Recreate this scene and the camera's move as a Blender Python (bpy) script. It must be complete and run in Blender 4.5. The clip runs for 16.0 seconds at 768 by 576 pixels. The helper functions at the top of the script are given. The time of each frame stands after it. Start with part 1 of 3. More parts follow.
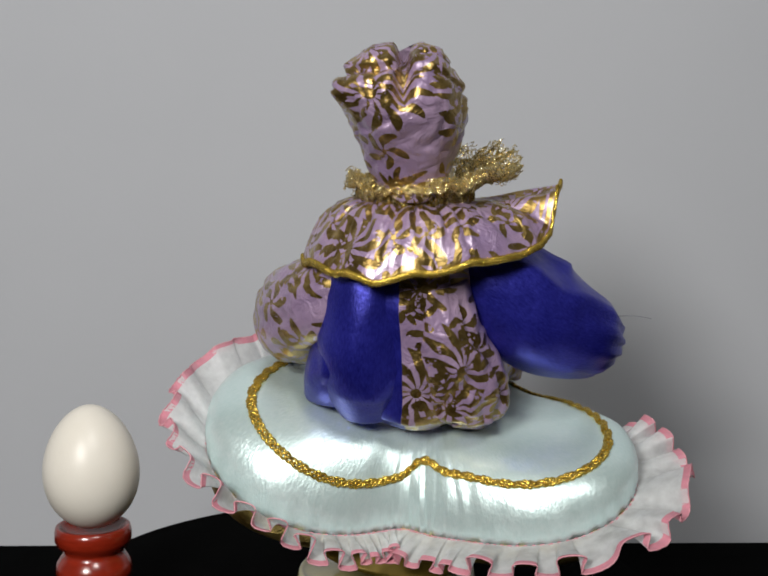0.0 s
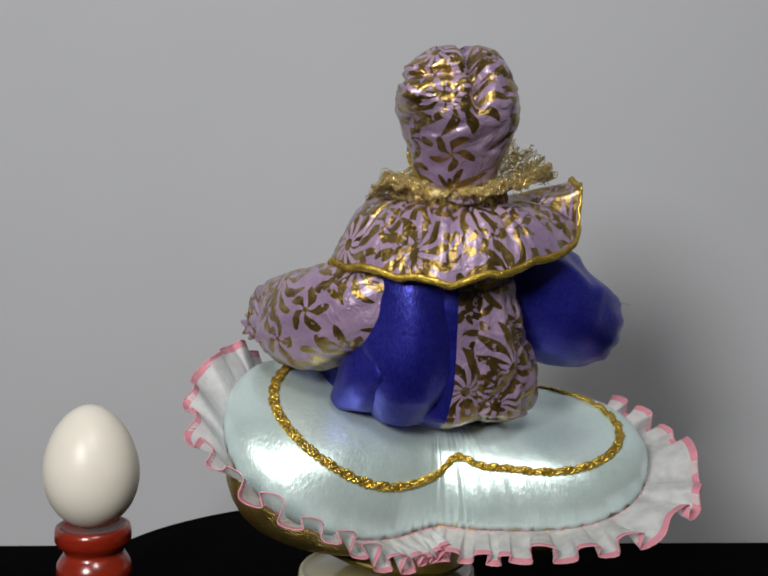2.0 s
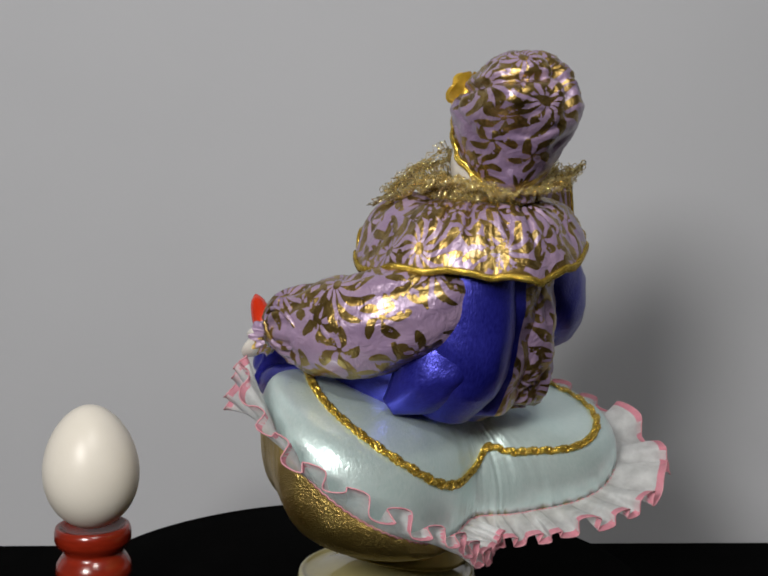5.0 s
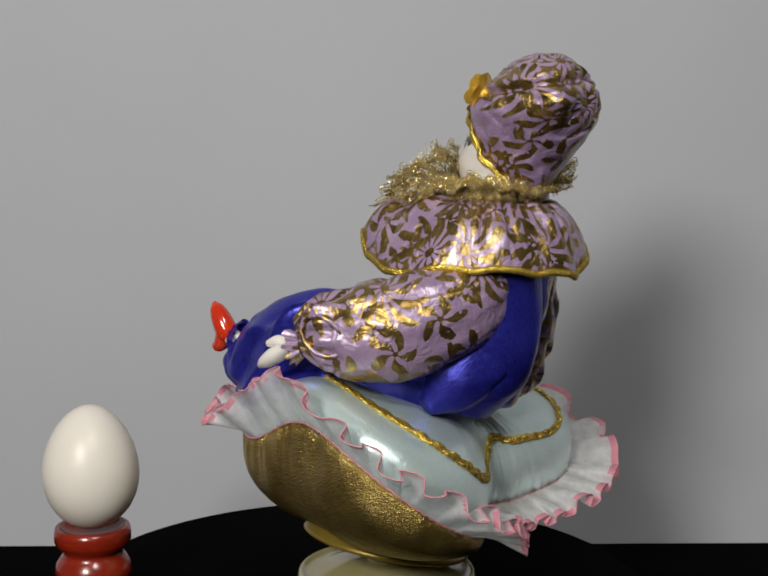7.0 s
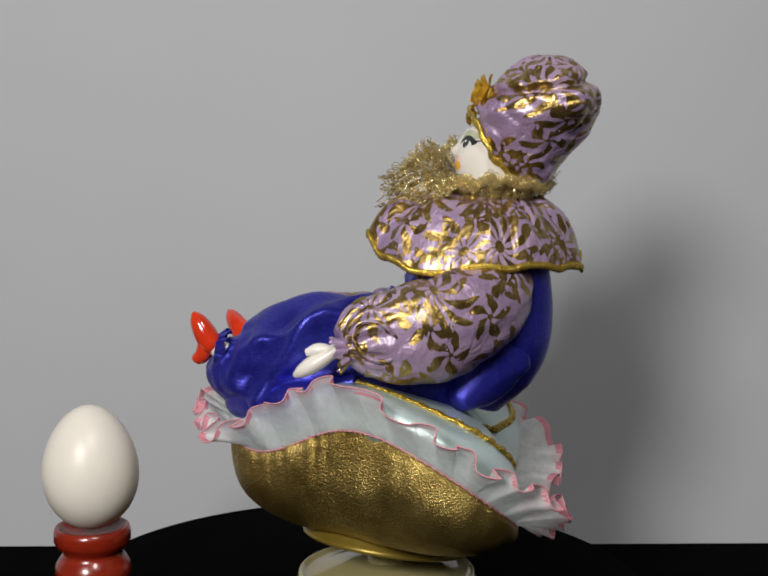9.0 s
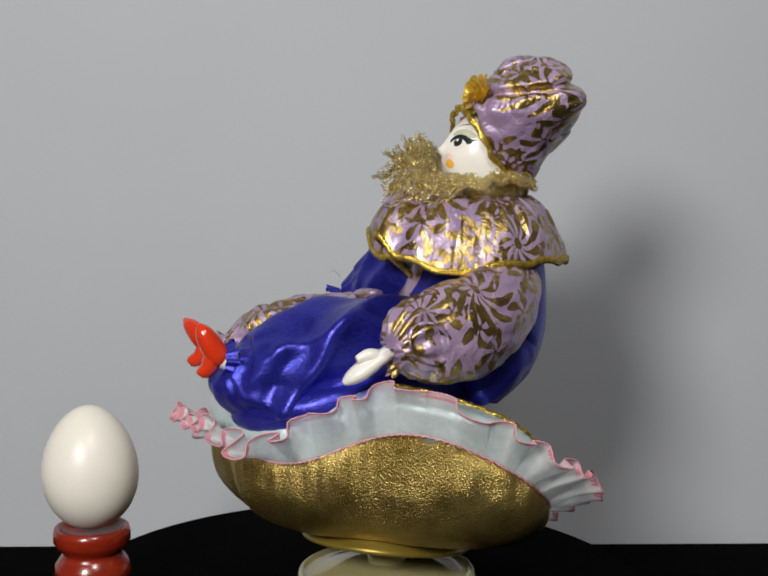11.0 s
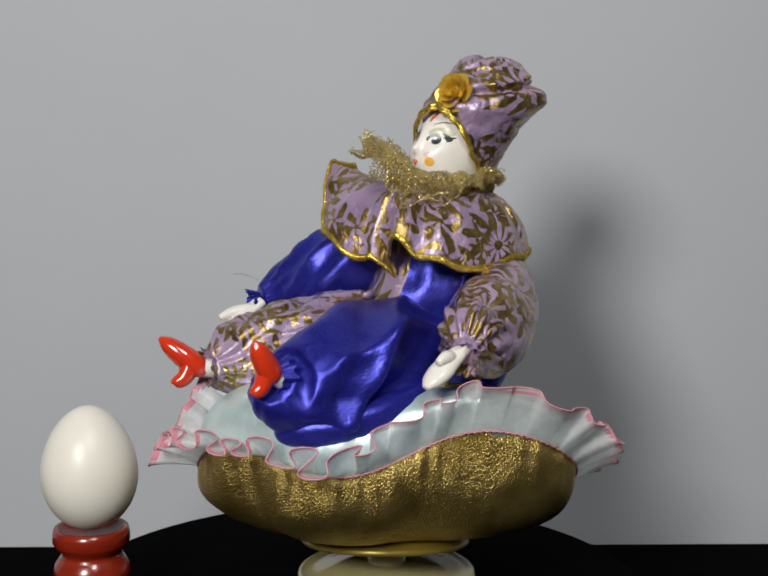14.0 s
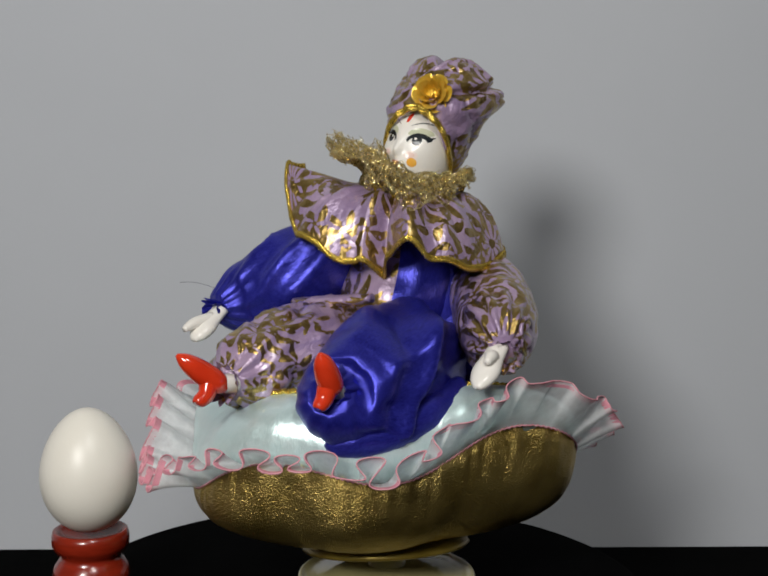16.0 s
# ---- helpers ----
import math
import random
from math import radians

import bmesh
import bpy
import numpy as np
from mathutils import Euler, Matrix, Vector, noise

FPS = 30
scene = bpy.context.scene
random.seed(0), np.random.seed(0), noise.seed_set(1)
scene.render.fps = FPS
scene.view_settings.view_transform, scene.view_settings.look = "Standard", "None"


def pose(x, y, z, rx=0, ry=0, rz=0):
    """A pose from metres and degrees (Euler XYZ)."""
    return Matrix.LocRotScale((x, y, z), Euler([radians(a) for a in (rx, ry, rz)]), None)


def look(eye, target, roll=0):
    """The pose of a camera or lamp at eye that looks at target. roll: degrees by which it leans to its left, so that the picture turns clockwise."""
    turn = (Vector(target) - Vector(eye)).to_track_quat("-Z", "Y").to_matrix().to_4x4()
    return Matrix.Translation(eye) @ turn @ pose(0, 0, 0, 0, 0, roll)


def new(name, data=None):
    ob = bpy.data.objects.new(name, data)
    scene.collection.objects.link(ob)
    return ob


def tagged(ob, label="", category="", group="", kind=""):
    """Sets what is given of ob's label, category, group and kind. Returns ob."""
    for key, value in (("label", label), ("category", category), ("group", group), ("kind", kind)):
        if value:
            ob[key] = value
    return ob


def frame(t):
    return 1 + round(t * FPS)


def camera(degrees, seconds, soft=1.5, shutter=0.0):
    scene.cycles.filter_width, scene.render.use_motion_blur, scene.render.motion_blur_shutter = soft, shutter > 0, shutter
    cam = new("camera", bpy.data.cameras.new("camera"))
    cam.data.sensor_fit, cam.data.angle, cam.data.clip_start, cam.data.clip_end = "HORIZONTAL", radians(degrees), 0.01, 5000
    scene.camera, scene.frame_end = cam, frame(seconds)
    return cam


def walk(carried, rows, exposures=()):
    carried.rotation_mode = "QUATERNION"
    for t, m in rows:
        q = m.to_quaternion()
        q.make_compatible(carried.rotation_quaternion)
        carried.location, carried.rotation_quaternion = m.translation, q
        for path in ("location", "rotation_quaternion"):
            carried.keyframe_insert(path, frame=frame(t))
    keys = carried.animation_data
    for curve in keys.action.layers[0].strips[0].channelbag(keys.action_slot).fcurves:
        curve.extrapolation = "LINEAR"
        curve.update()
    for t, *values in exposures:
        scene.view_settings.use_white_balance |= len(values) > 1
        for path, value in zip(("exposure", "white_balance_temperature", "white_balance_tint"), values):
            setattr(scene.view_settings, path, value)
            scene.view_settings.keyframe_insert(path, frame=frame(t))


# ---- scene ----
EYE = Vector((-0.0057, -0.610, 0.2338))
TILT = -7.76
cam = camera(32.0, 16.0, soft=1.9)


def eye_pose(forward, up):
    m = Matrix.Translation(EYE) @ pose(0, 0, 0, 90 + TILT + up)
    return m @ Matrix.Translation((0, 0, -forward))


walk(cam, [(0.0, eye_pose(0, 0)), (4.0, eye_pose(0.0003, 0)), (8.0, eye_pose(0.0013, 0)), (12.0, eye_pose(0.0030, 0)),
           (15.5, eye_pose(0.0050, 0.0)), (16.0, eye_pose(0.0054, 0.085))],
     exposures=[(0.0, -0.15, 6400, 9), (3.5, -0.25, 6450, 9.5), (7.0, -0.25, 6550, 10), (9.0, -0.15, 6500, 10), (12.5, -0.04, 6350, 8), (16.0, -0.30, 6350, 8)])

# the spindle leans a little to the side, as the cushion's axis does
UPRIGHT = Matrix.Translation(EYE) @ pose(0, 0, 0, 90 + TILT)
SPIN = UPRIGHT @ pose(0, 0, 0, 0, 0, -2.37) @ UPRIGHT.inverted() @ Matrix.Translation((0, 0, 0.148))
TURNS = [(0.0, 0.0), (1.0, 10.4), (2.0, 20.6), (3.0, 30.9), (4.2, 43.3), (6.3, 65.6), (7.0, 73.2), (8.0, 84.0), (9.2, 96.5),
         (11.3, 117.7), (12.0, 124.5), (13.0, 134.1), (14.0, 143.7), (15.0, 153.3), (16.0, 163.4)]

# ---- world and lights ----
world = bpy.data.worlds.new("room_air")
world.use_nodes = True
world.node_tree.nodes["Background"].inputs[0].default_value = (0.75, 0.87, 1.0, 1)
world.node_tree.nodes["Background"].inputs[1].default_value = 0.10
scene.world = world


def lamp(name, eye, target, size, watts, colour):
    data = bpy.data.lights.new(name, "AREA")
    data.shape, data.size, data.energy, data.color = "DISK", size, watts, colour
    ob = new(name, data)
    ob.matrix_world = look(eye, target)
    return ob


lamp("key_bulb", (-0.45, -1.16, 0.70), (0, 0, 0.12), 0.34, 16.0, (1.0, 0.96, 0.91))
# unseen fill light, added to soften shade and brighten the satin's right side
lamp("room_fill", (0.24, -1.02, 1.22), (0, 0, 0.12), 0.32, 8.0, (1.0, 0.97, 0.92))


# ---- materials ----
def material(name):
    m = bpy.data.materials.new(name)
    m.use_nodes = True
    return m, m.node_tree.nodes, m.node_tree.links, m.node_tree.nodes["Principled BSDF"]


def coords(nodes, links, scale, kind="Object", stretch=(1, 1, 1)):
    c = nodes.new("ShaderNodeTexCoord")
    mp = nodes.new("ShaderNodeMapping")
    mp.inputs["Scale"].default_value = [scale * s for s in stretch]
    links.new(c.outputs[kind], mp.inputs["Vector"])
    return mp.outputs["Vector"]


def noise_tex(nodes, links, vec, scale, detail=4.0, rough=0.55, distort=0.0):
    n = nodes.new("ShaderNodeTexNoise")
    n.inputs["Scale"].default_value, n.inputs["Detail"].default_value = scale, detail
    n.inputs["Roughness"].default_value, n.inputs["Distortion"].default_value = rough, distort
    links.new(vec, n.inputs["Vector"])
    return n.outputs["Fac"]


def ramp(nodes, links, fac, stops):
    r = nodes.new("ShaderNodeValToRGB")
    e = r.color_ramp.elements
    while len(e) < len(stops):
        e.new(0.5)
    for el, (p, c) in zip(e, stops):
        el.position = p
        el.color = (*c, 1) if len(c) == 3 else c
    links.new(fac, r.inputs["Fac"])
    return r.outputs["Color"]


def bump(nodes, links, height, strength, distance, bsdf):
    b = nodes.new("ShaderNodeBump")
    b.inputs["Strength"].default_value, b.inputs["Distance"].default_value = strength, distance
    links.new(height, b.inputs["Height"])
    links.new(b.outputs["Normal"], bsdf.inputs["Normal"])


def calc(nodes, links, op, a, b=None):
    n = nodes.new("ShaderNodeMath")
    n.operation = op
    for i, v in enumerate((a, b)):
        if v is None:
            continue
        if isinstance(v, (int, float)):
            n.inputs[i].default_value = v
        else:
            links.new(v, n.inputs[i])
    return n.outputs[0]


def simple(name, low, high, scale, rough, metal=0.0, relief=0.0, depth=0.0005, fine=None, coat=0.0, sheen=0.0, stretch=(1, 1, 1)):
    m, nodes, links, b = material(name)
    vec = coords(nodes, links, 1.0, stretch=stretch)
    n = noise_tex(nodes, links, vec, scale)
    links.new(ramp(nodes, links, n, [(0.3, low), (0.7, high)]), b.inputs["Base Color"])
    b.inputs["Roughness"].default_value, b.inputs["Metallic"].default_value = rough, metal
    b.inputs["Coat Weight"].default_value, b.inputs["Sheen Weight"].default_value = coat, sheen
    if relief:
        bump(nodes, links, noise_tex(nodes, links, vec, fine or scale * 6, 3.0), relief, depth, b)
    return m


def satin(name, low, high, rough, metal, creased=0.45, soft=1.0):
    """Woven satin: a fine twill grain that scatters the shine, and soft creases."""
    m, nodes, links, b = material(name)
    vec = coords(nodes, links, 1.0)
    n = noise_tex(nodes, links, vec, 45.0, 3.0)
    thread = noise_tex(nodes, links, coords(nodes, links, 1.0, "UV", (1, 0.35, 1)), 1300.0, 2.0, 0.6)
    slub = noise_tex(nodes, links, vec, 420.0, 3.0, 0.6)
    tone = calc(nodes, links, "ADD", calc(nodes, links, "MULTIPLY", n, 0.45), calc(nodes, links, "ADD", calc(nodes, links, "MULTIPLY", thread, 0.40), calc(nodes, links, "MULTIPLY", slub, 0.15)))
    links.new(ramp(nodes, links, tone, [(0.36, low), (0.64, high)]), b.inputs["Base Color"])
    links.new(calc(nodes, links, "MULTIPLY_ADD", slub, 0.22), b.inputs["Roughness"])
    b.inputs["Roughness"].links[0].from_node.inputs[2].default_value = rough - 0.11
    b.inputs["Specular IOR Level"].default_value = 0.7
    b.inputs["Metallic"].default_value = metal
    crease = noise_tex(nodes, links, coords(nodes, links, 1.0, stretch=(1, 1, 0.45)), 95.0, 4.0, 0.6, 0.7)
    fine = calc(nodes, links, "ADD", calc(nodes, links, "MULTIPLY", thread, 0.34), calc(nodes, links, "MULTIPLY", slub, 0.22))
    bump(nodes, links, calc(nodes, links, "ADD", fine, calc(nodes, links, "MULTIPLY", crease, soft)), creased, 0.0014, b)
    return m


def leatherette(name):
    """Metallic gold leather cloth: a fine broken grain, worn smooth in places, with soft crumples."""
    m, nodes, links, b = material(name)
    vec = coords(nodes, links, 1.0)
    n = noise_tex(nodes, links, vec, 45.0)
    links.new(ramp(nodes, links, n, [(0.3, (0.34, 0.235, 0.055)), (0.7, (0.62, 0.46, 0.15))]), b.inputs["Base Color"])
    b.inputs["Metallic"].default_value, b.inputs["Roughness"].default_value = 0.92, 0.36
    v = nodes.new("ShaderNodeTexVoronoi")
    v.feature = "SMOOTH_F1"
    v.inputs["Scale"].default_value = 1600.0
    v.inputs["Smoothness"].default_value = 0.4
    links.new(vec, v.inputs["Vector"])
    patch = noise_tex(nodes, links, vec, 30.0, 3.0)
    worn = ramp(nodes, links, patch, [(0.30, (0.25,) * 3), (0.68, (1.0,) * 3)])
    sep = nodes.new("ShaderNodeSeparateColor")
    links.new(worn, sep.inputs[0])
    grain = calc(nodes, links, "MULTIPLY", calc(nodes, links, "ADD", v.outputs["Distance"], noise_tex(nodes, links, vec, 900.0, 2.0)), sep.outputs[0])
    h = calc(nodes, links, "ADD", calc(nodes, links, "MULTIPLY", grain, 0.66), calc(nodes, links, "MULTIPLY", noise_tex(nodes, links, vec, 90.0, 3.0, 0.5, 0.8), 0.35))
    bump(nodes, links, h, 0.85, 0.0012, b)
    return m


def foil(name):
    """Lilac cloth printed with flowers in gold foil."""
    m, nodes, links, b = material(name)
    vec = coords(nodes, links, 1.0)
    cloth = coords(nodes, links, 1.0, "UV")
    warp = nodes.new("ShaderNodeTexNoise")
    warp.inputs["Scale"].default_value = 60.0
    links.new(cloth, warp.inputs["Vector"])
    mixv = nodes.new("ShaderNodeVectorMath")
    mixv.operation = "MULTIPLY_ADD"
    mixv.inputs[1].default_value = (0.005, 0.005, 0.0)
    links.new(warp.outputs["Color"], mixv.inputs[0])
    links.new(cloth, mixv.inputs[2])
    masks = []
    for scale, petals, reach, seed in ((29.0, 11.0, 0.50, 0.0), (54.0, 5.0, 0.42, 3.7)):
        shift = nodes.new("ShaderNodeVectorMath")
        shift.operation = "ADD"
        shift.inputs[1].default_value = (seed, seed * 0.7, seed * 1.3)
        links.new(mixv.outputs[0], shift.inputs[0])
        v = nodes.new("ShaderNodeTexVoronoi")
        v.voronoi_dimensions = "2D"
        v.inputs["Scale"].default_value, v.inputs["Randomness"].default_value = scale, 0.85
        links.new(shift.outputs[0], v.inputs["Vector"])
        sub = nodes.new("ShaderNodeVectorMath")
        sub.operation = "SUBTRACT"
        links.new(shift.outputs[0], sub.inputs[0])
        links.new(v.outputs["Position"], sub.inputs[1])
        sep = nodes.new("ShaderNodeSeparateXYZ")
        links.new(sub.outputs[0], sep.inputs[0])
        d = v.outputs["Distance"]
        # petals lean round the flower, are fat in their middle and leave an eye free
        lean = calc(nodes, links, "MULTIPLY", d, 1.3)
        angle = calc(nodes, links, "ADD", calc(nodes, links, "ARCTAN2", sep.outputs[1], sep.outputs[0]), lean)
        wave = calc(nodes, links, "SINE", calc(nodes, links, "MULTIPLY", angle, petals))
        middle = calc(nodes, links, "ABSOLUTE", calc(nodes, links, "SUBTRACT", d, reach * 0.60))
        slim = calc(nodes, links, "MULTIPLY_ADD", middle, 6.0)
        slim.node.inputs[2].default_value = -0.50
        petal = calc(nodes, links, "GREATER_THAN", wave, slim)
        eye = calc(nodes, links, "LESS_THAN", d, reach * 0.13)
        masks.append(calc(nodes, links, "MAXIMUM", petal, eye))
    gold = calc(nodes, links, "MAXIMUM", *masks)
    worn = calc(nodes, links, "GREATER_THAN", noise_tex(nodes, links, vec, 260.0, 3.0), 0.36)
    gold = calc(nodes, links, "MULTIPLY", gold, worn)
    tone = noise_tex(nodes, links, vec, 40.0)
    lilac = ramp(nodes, links, tone, [(0.3, (0.27, 0.185, 0.33)), (0.7, (0.44, 0.315, 0.45))])
    leaf = ramp(nodes, links, noise_tex(nodes, links, vec, 120.0), [(0.3, (0.19, 0.12, 0.030)), (0.7, (0.50, 0.35, 0.115))])
    mix = nodes.new("ShaderNodeMix")
    mix.data_type = "RGBA"
    links.new(gold, mix.inputs[0])
    links.new(lilac, mix.inputs[6])
    links.new(leaf, mix.inputs[7])
    links.new(mix.outputs[2], b.inputs["Base Color"])
    links.new(calc(nodes, links, "MULTIPLY_ADD", gold, 0.72), b.inputs["Metallic"])
    b.inputs["Metallic"].links[0].from_node.inputs[2].default_value = 0.18
    b.inputs["Roughness"].default_value = 0.33
    b.inputs["Specular IOR Level"].default_value = 0.8
    b.inputs["Coat Weight"].default_value, b.inputs["Coat Roughness"].default_value = 0.50, 0.14
    crease = noise_tex(nodes, links, vec, 130.0, 4.0, 0.55, 0.9)
    h = calc(nodes, links, "ADD", crease, calc(nodes, links, "MULTIPLY", gold, 0.05))
    bump(nodes, links, h, 0.60, 0.0024, b)
    return m


def organza(name, colour, alpha):
    """Sheer stiff cloth: light passes between its threads and glows through them."""
    m, nodes, links, b = material(name)
    nodes.remove(b)
    vec = coords(nodes, links, 1.0)
    face, back, hole = [nodes.new("ShaderNodeBsdf" + kind) for kind in ("Diffuse", "Translucent", "Transparent")]
    for n in (face, back):
        n.inputs["Color"].default_value = (*colour, 1)
    weave = nodes.new("ShaderNodeBump")
    weave.inputs["Strength"].default_value, weave.inputs["Distance"].default_value = 0.25, 0.0005
    links.new(noise_tex(nodes, links, vec, 700.0, 2.0), weave.inputs["Height"])
    links.new(weave.outputs["Normal"], face.inputs["Normal"])
    cloth, sheer = nodes.new("ShaderNodeMixShader"), nodes.new("ShaderNodeMixShader")
    cloth.inputs[0].default_value = 0.4
    links.new(face.outputs[0], cloth.inputs[1])
    links.new(back.outputs[0], cloth.inputs[2])
    tone = noise_tex(nodes, links, vec, 160.0, 3.0)
    links.new(ramp(nodes, links, tone, [(0.3, (alpha - 0.12,) * 3), (0.7, (alpha + 0.12,) * 3)]), sheer.inputs[0])
    links.new(hole.outputs[0], sheer.inputs[1])
    links.new(cloth.outputs[0], sheer.inputs[2])
    links.new(sheer.outputs[0], nodes["Material Output"].inputs["Surface"])
    return m


def wall_paint(name):
    m, nodes, links, b = material(name)
    vec = coords(nodes, links, 1.0)
    n = noise_tex(nodes, links, vec, 3.0, 5.0)
    links.new(ramp(nodes, links, n, [(0.25, (0.478, 0.494, 0.530)), (0.75, (0.516, 0.532, 0.568))]), b.inputs["Base Color"])
    b.inputs["Roughness"].default_value = 0.8
    bump(nodes, links, noise_tex(nodes, links, vec, 220.0, 4.0), 0.08, 0.001, b)
    return m


WALL = wall_paint("grey_wall_paint")
# for the unseen room surfaces, kept dark so that little light bounces back
ROOM = simple("low_bounce_room", (0.17, 0.165, 0.16), (0.22, 0.21, 0.20), 3.0, 0.8, relief=0.1)
BLACK = simple("black_felt", (0.0005, 0.0005, 0.0006), (0.0014, 0.0014, 0.0016), 60.0, 0.95, relief=0.3, fine=900.0)
BLACK.node_tree.nodes["Principled BSDF"].inputs["Specular IOR Level"].default_value = 0.02
EGG = simple("egg_shell", (0.76, 0.72, 0.64), (0.82, 0.785, 0.71), 30.0, 0.38, relief=0.12, depth=0.0003, fine=700.0)
RED_WOOD = simple("red_lacquered_wood", (0.17, 0.012, 0.004), (0.26, 0.020, 0.007), 70.0, 0.24, relief=0.1, coat=0.35, stretch=(1, 1, 4))
CREAM = simple("cream_glazed_base", (0.36, 0.325, 0.145), (0.47, 0.425, 0.21), 35.0, 0.12, coat=0.6, relief=0.05)
AQUA = satin("pale_aqua_satin", (0.66, 0.84, 0.83), (0.78, 0.93, 0.92), 0.34, 0.55, creased=0.30, soft=0.6)
BLUE = satin("royal_blue_satin", (0.011, 0.012, 0.22), (0.036, 0.038, 0.43), 0.33, 0.58, creased=0.34, soft=0.35)
FOIL = foil("lilac_gold_foil")
GOLD_SKIN = leatherette("gold_leatherette")
GOLD_TRIM = simple("gold_braid", (0.46, 0.30, 0.030), (0.82, 0.60, 0.12), 420.0, 0.24, metal=0.82, relief=0.5, depth=0.0006, fine=1500.0)
ROSE = simple("gold_ribbon", (0.62, 0.39, 0.035), (0.85, 0.60, 0.10), 200.0, 0.28, metal=0.45, relief=0.2, fine=900.0)
TINSEL = simple("gold_tinsel", (0.86, 0.64, 0.18), (1.0, 0.90, 0.54), 300.0, 0.22, metal=0.80)
ORGANZA = organza("white_organza", (0.92, 0.94, 0.95), 0.74)
PINK_SHEER = organza("pink_organza", (0.88, 0.36, 0.45), 0.76)
PINK = simple("pink_thread", (0.62, 0.24, 0.30), (0.78, 0.40, 0.45), 400.0, 0.6, relief=0.5, fine=1800.0)
PORCELAIN = simple("white_porcelain", (0.78, 0.74, 0.68), (0.84, 0.81, 0.76), 60.0, 0.30, coat=0.15)
RED_GLAZE = simple("red_glaze", (0.55, 0.030, 0.008), (0.68, 0.045, 0.012), 90.0, 0.14, coat=0.5)
DARK = simple("dark_paint", (0.012, 0.014, 0.018), (0.03, 0.035, 0.04), 300.0, 0.25)
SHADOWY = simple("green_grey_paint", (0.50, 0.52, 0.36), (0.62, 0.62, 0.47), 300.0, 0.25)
ORANGE = simple("orange_paint", (0.80, 0.38, 0.05), (0.86, 0.50, 0.10), 300.0, 0.25)
ROSY = simple("rosy_paint", (0.62, 0.16, 0.12), (0.70, 0.22, 0.16), 300.0, 0.25)
BLUSH = simple("pale_rose_paint", (0.78, 0.55, 0.48), (0.82, 0.63, 0.56), 300.0, 0.25)
PALE = simple("faint_rose_paint", (0.80, 0.67, 0.61), (0.84, 0.73, 0.67), 300.0, 0.3)
THREAD = simple("grey_thread", (0.12, 0.12, 0.16), (0.2, 0.2, 0.26), 300.0, 0.6)


# ---- mesh helpers ----
def mesh_object(name, bm, mats, parent=None, label="", smooth=True):
    me = bpy.data.meshes.new(name)
    bm.to_mesh(me)
    bm.free()
    for m in mats if isinstance(mats, (list, tuple)) else [mats]:
        me.materials.append(m)
    if smooth:
        me.polygons.foreach_set("use_smooth", [True] * len(me.polygons))
    ob = new(name, me)
    ob.parent = parent
    if label:
        tagged(ob, label)
    return ob


def part(name, bm, mats, parent, label="", smooth=True):
    return mesh_object(name, bm, mats, parent, label, smooth)


CLOTH_SHIFT = [0.0]


def skin(bm, rings, mat=0, closed=True, cap=True):
    """Faces between rings of points, with the cloth's own lengths in metres as UV; returns the faces."""
    uv = bm.loops.layers.uv.verify()
    vs = [[bm.verts.new(p) for p in r] for r in rings]
    faces = []
    n = len(vs[0])
    around = sum((Vector(r[k]) - Vector(r[k - 1])).length for r in rings for k in range(1, n)) / len(rings)
    CLOTH_SHIFT[0] += 0.137
    v = CLOTH_SHIFT[0]
    for k, (a, b) in enumerate(zip(vs, vs[1:])):
        step = sum((a[i].co - b[i].co).length for i in range(0, n, 4)) / len(range(0, n, 4))
        for i in range(n if closed else n - 1):
            j = (i + 1) % n
            f = bm.faces.new((a[i], a[j], b[j], b[i]))
            f.material_index = mat
            for loop, u, w in zip(f.loops, (i, i + 1, i + 1, i), (v, v, v + step, v + step)):
                loop[uv].uv = (around * u / n, w)
            faces.append(f)
        v += step
    if cap and closed:
        for r in (vs[0][::-1], vs[-1]):
            f = bm.faces.new(r)
            f.material_index = mat
            faces.append(f)
    return faces


def glide(rows, t):
    """Catmull-Rom through rows of numbers, t from 0 to len - 1."""
    n = len(rows) - 1
    i = min(int(t), n - 1)
    u = t - i
    p = [np.array(rows[max(0, min(n, k))], float) for k in (i - 1, i, i + 1, i + 2)]
    return 0.5 * (2 * p[1] + (p[2] - p[0]) * u + (2 * p[0] - 5 * p[1] + 4 * p[2] - p[3]) * u * u + (3 * p[1] - p[0] - 3 * p[2] + p[3]) * u ** 3)


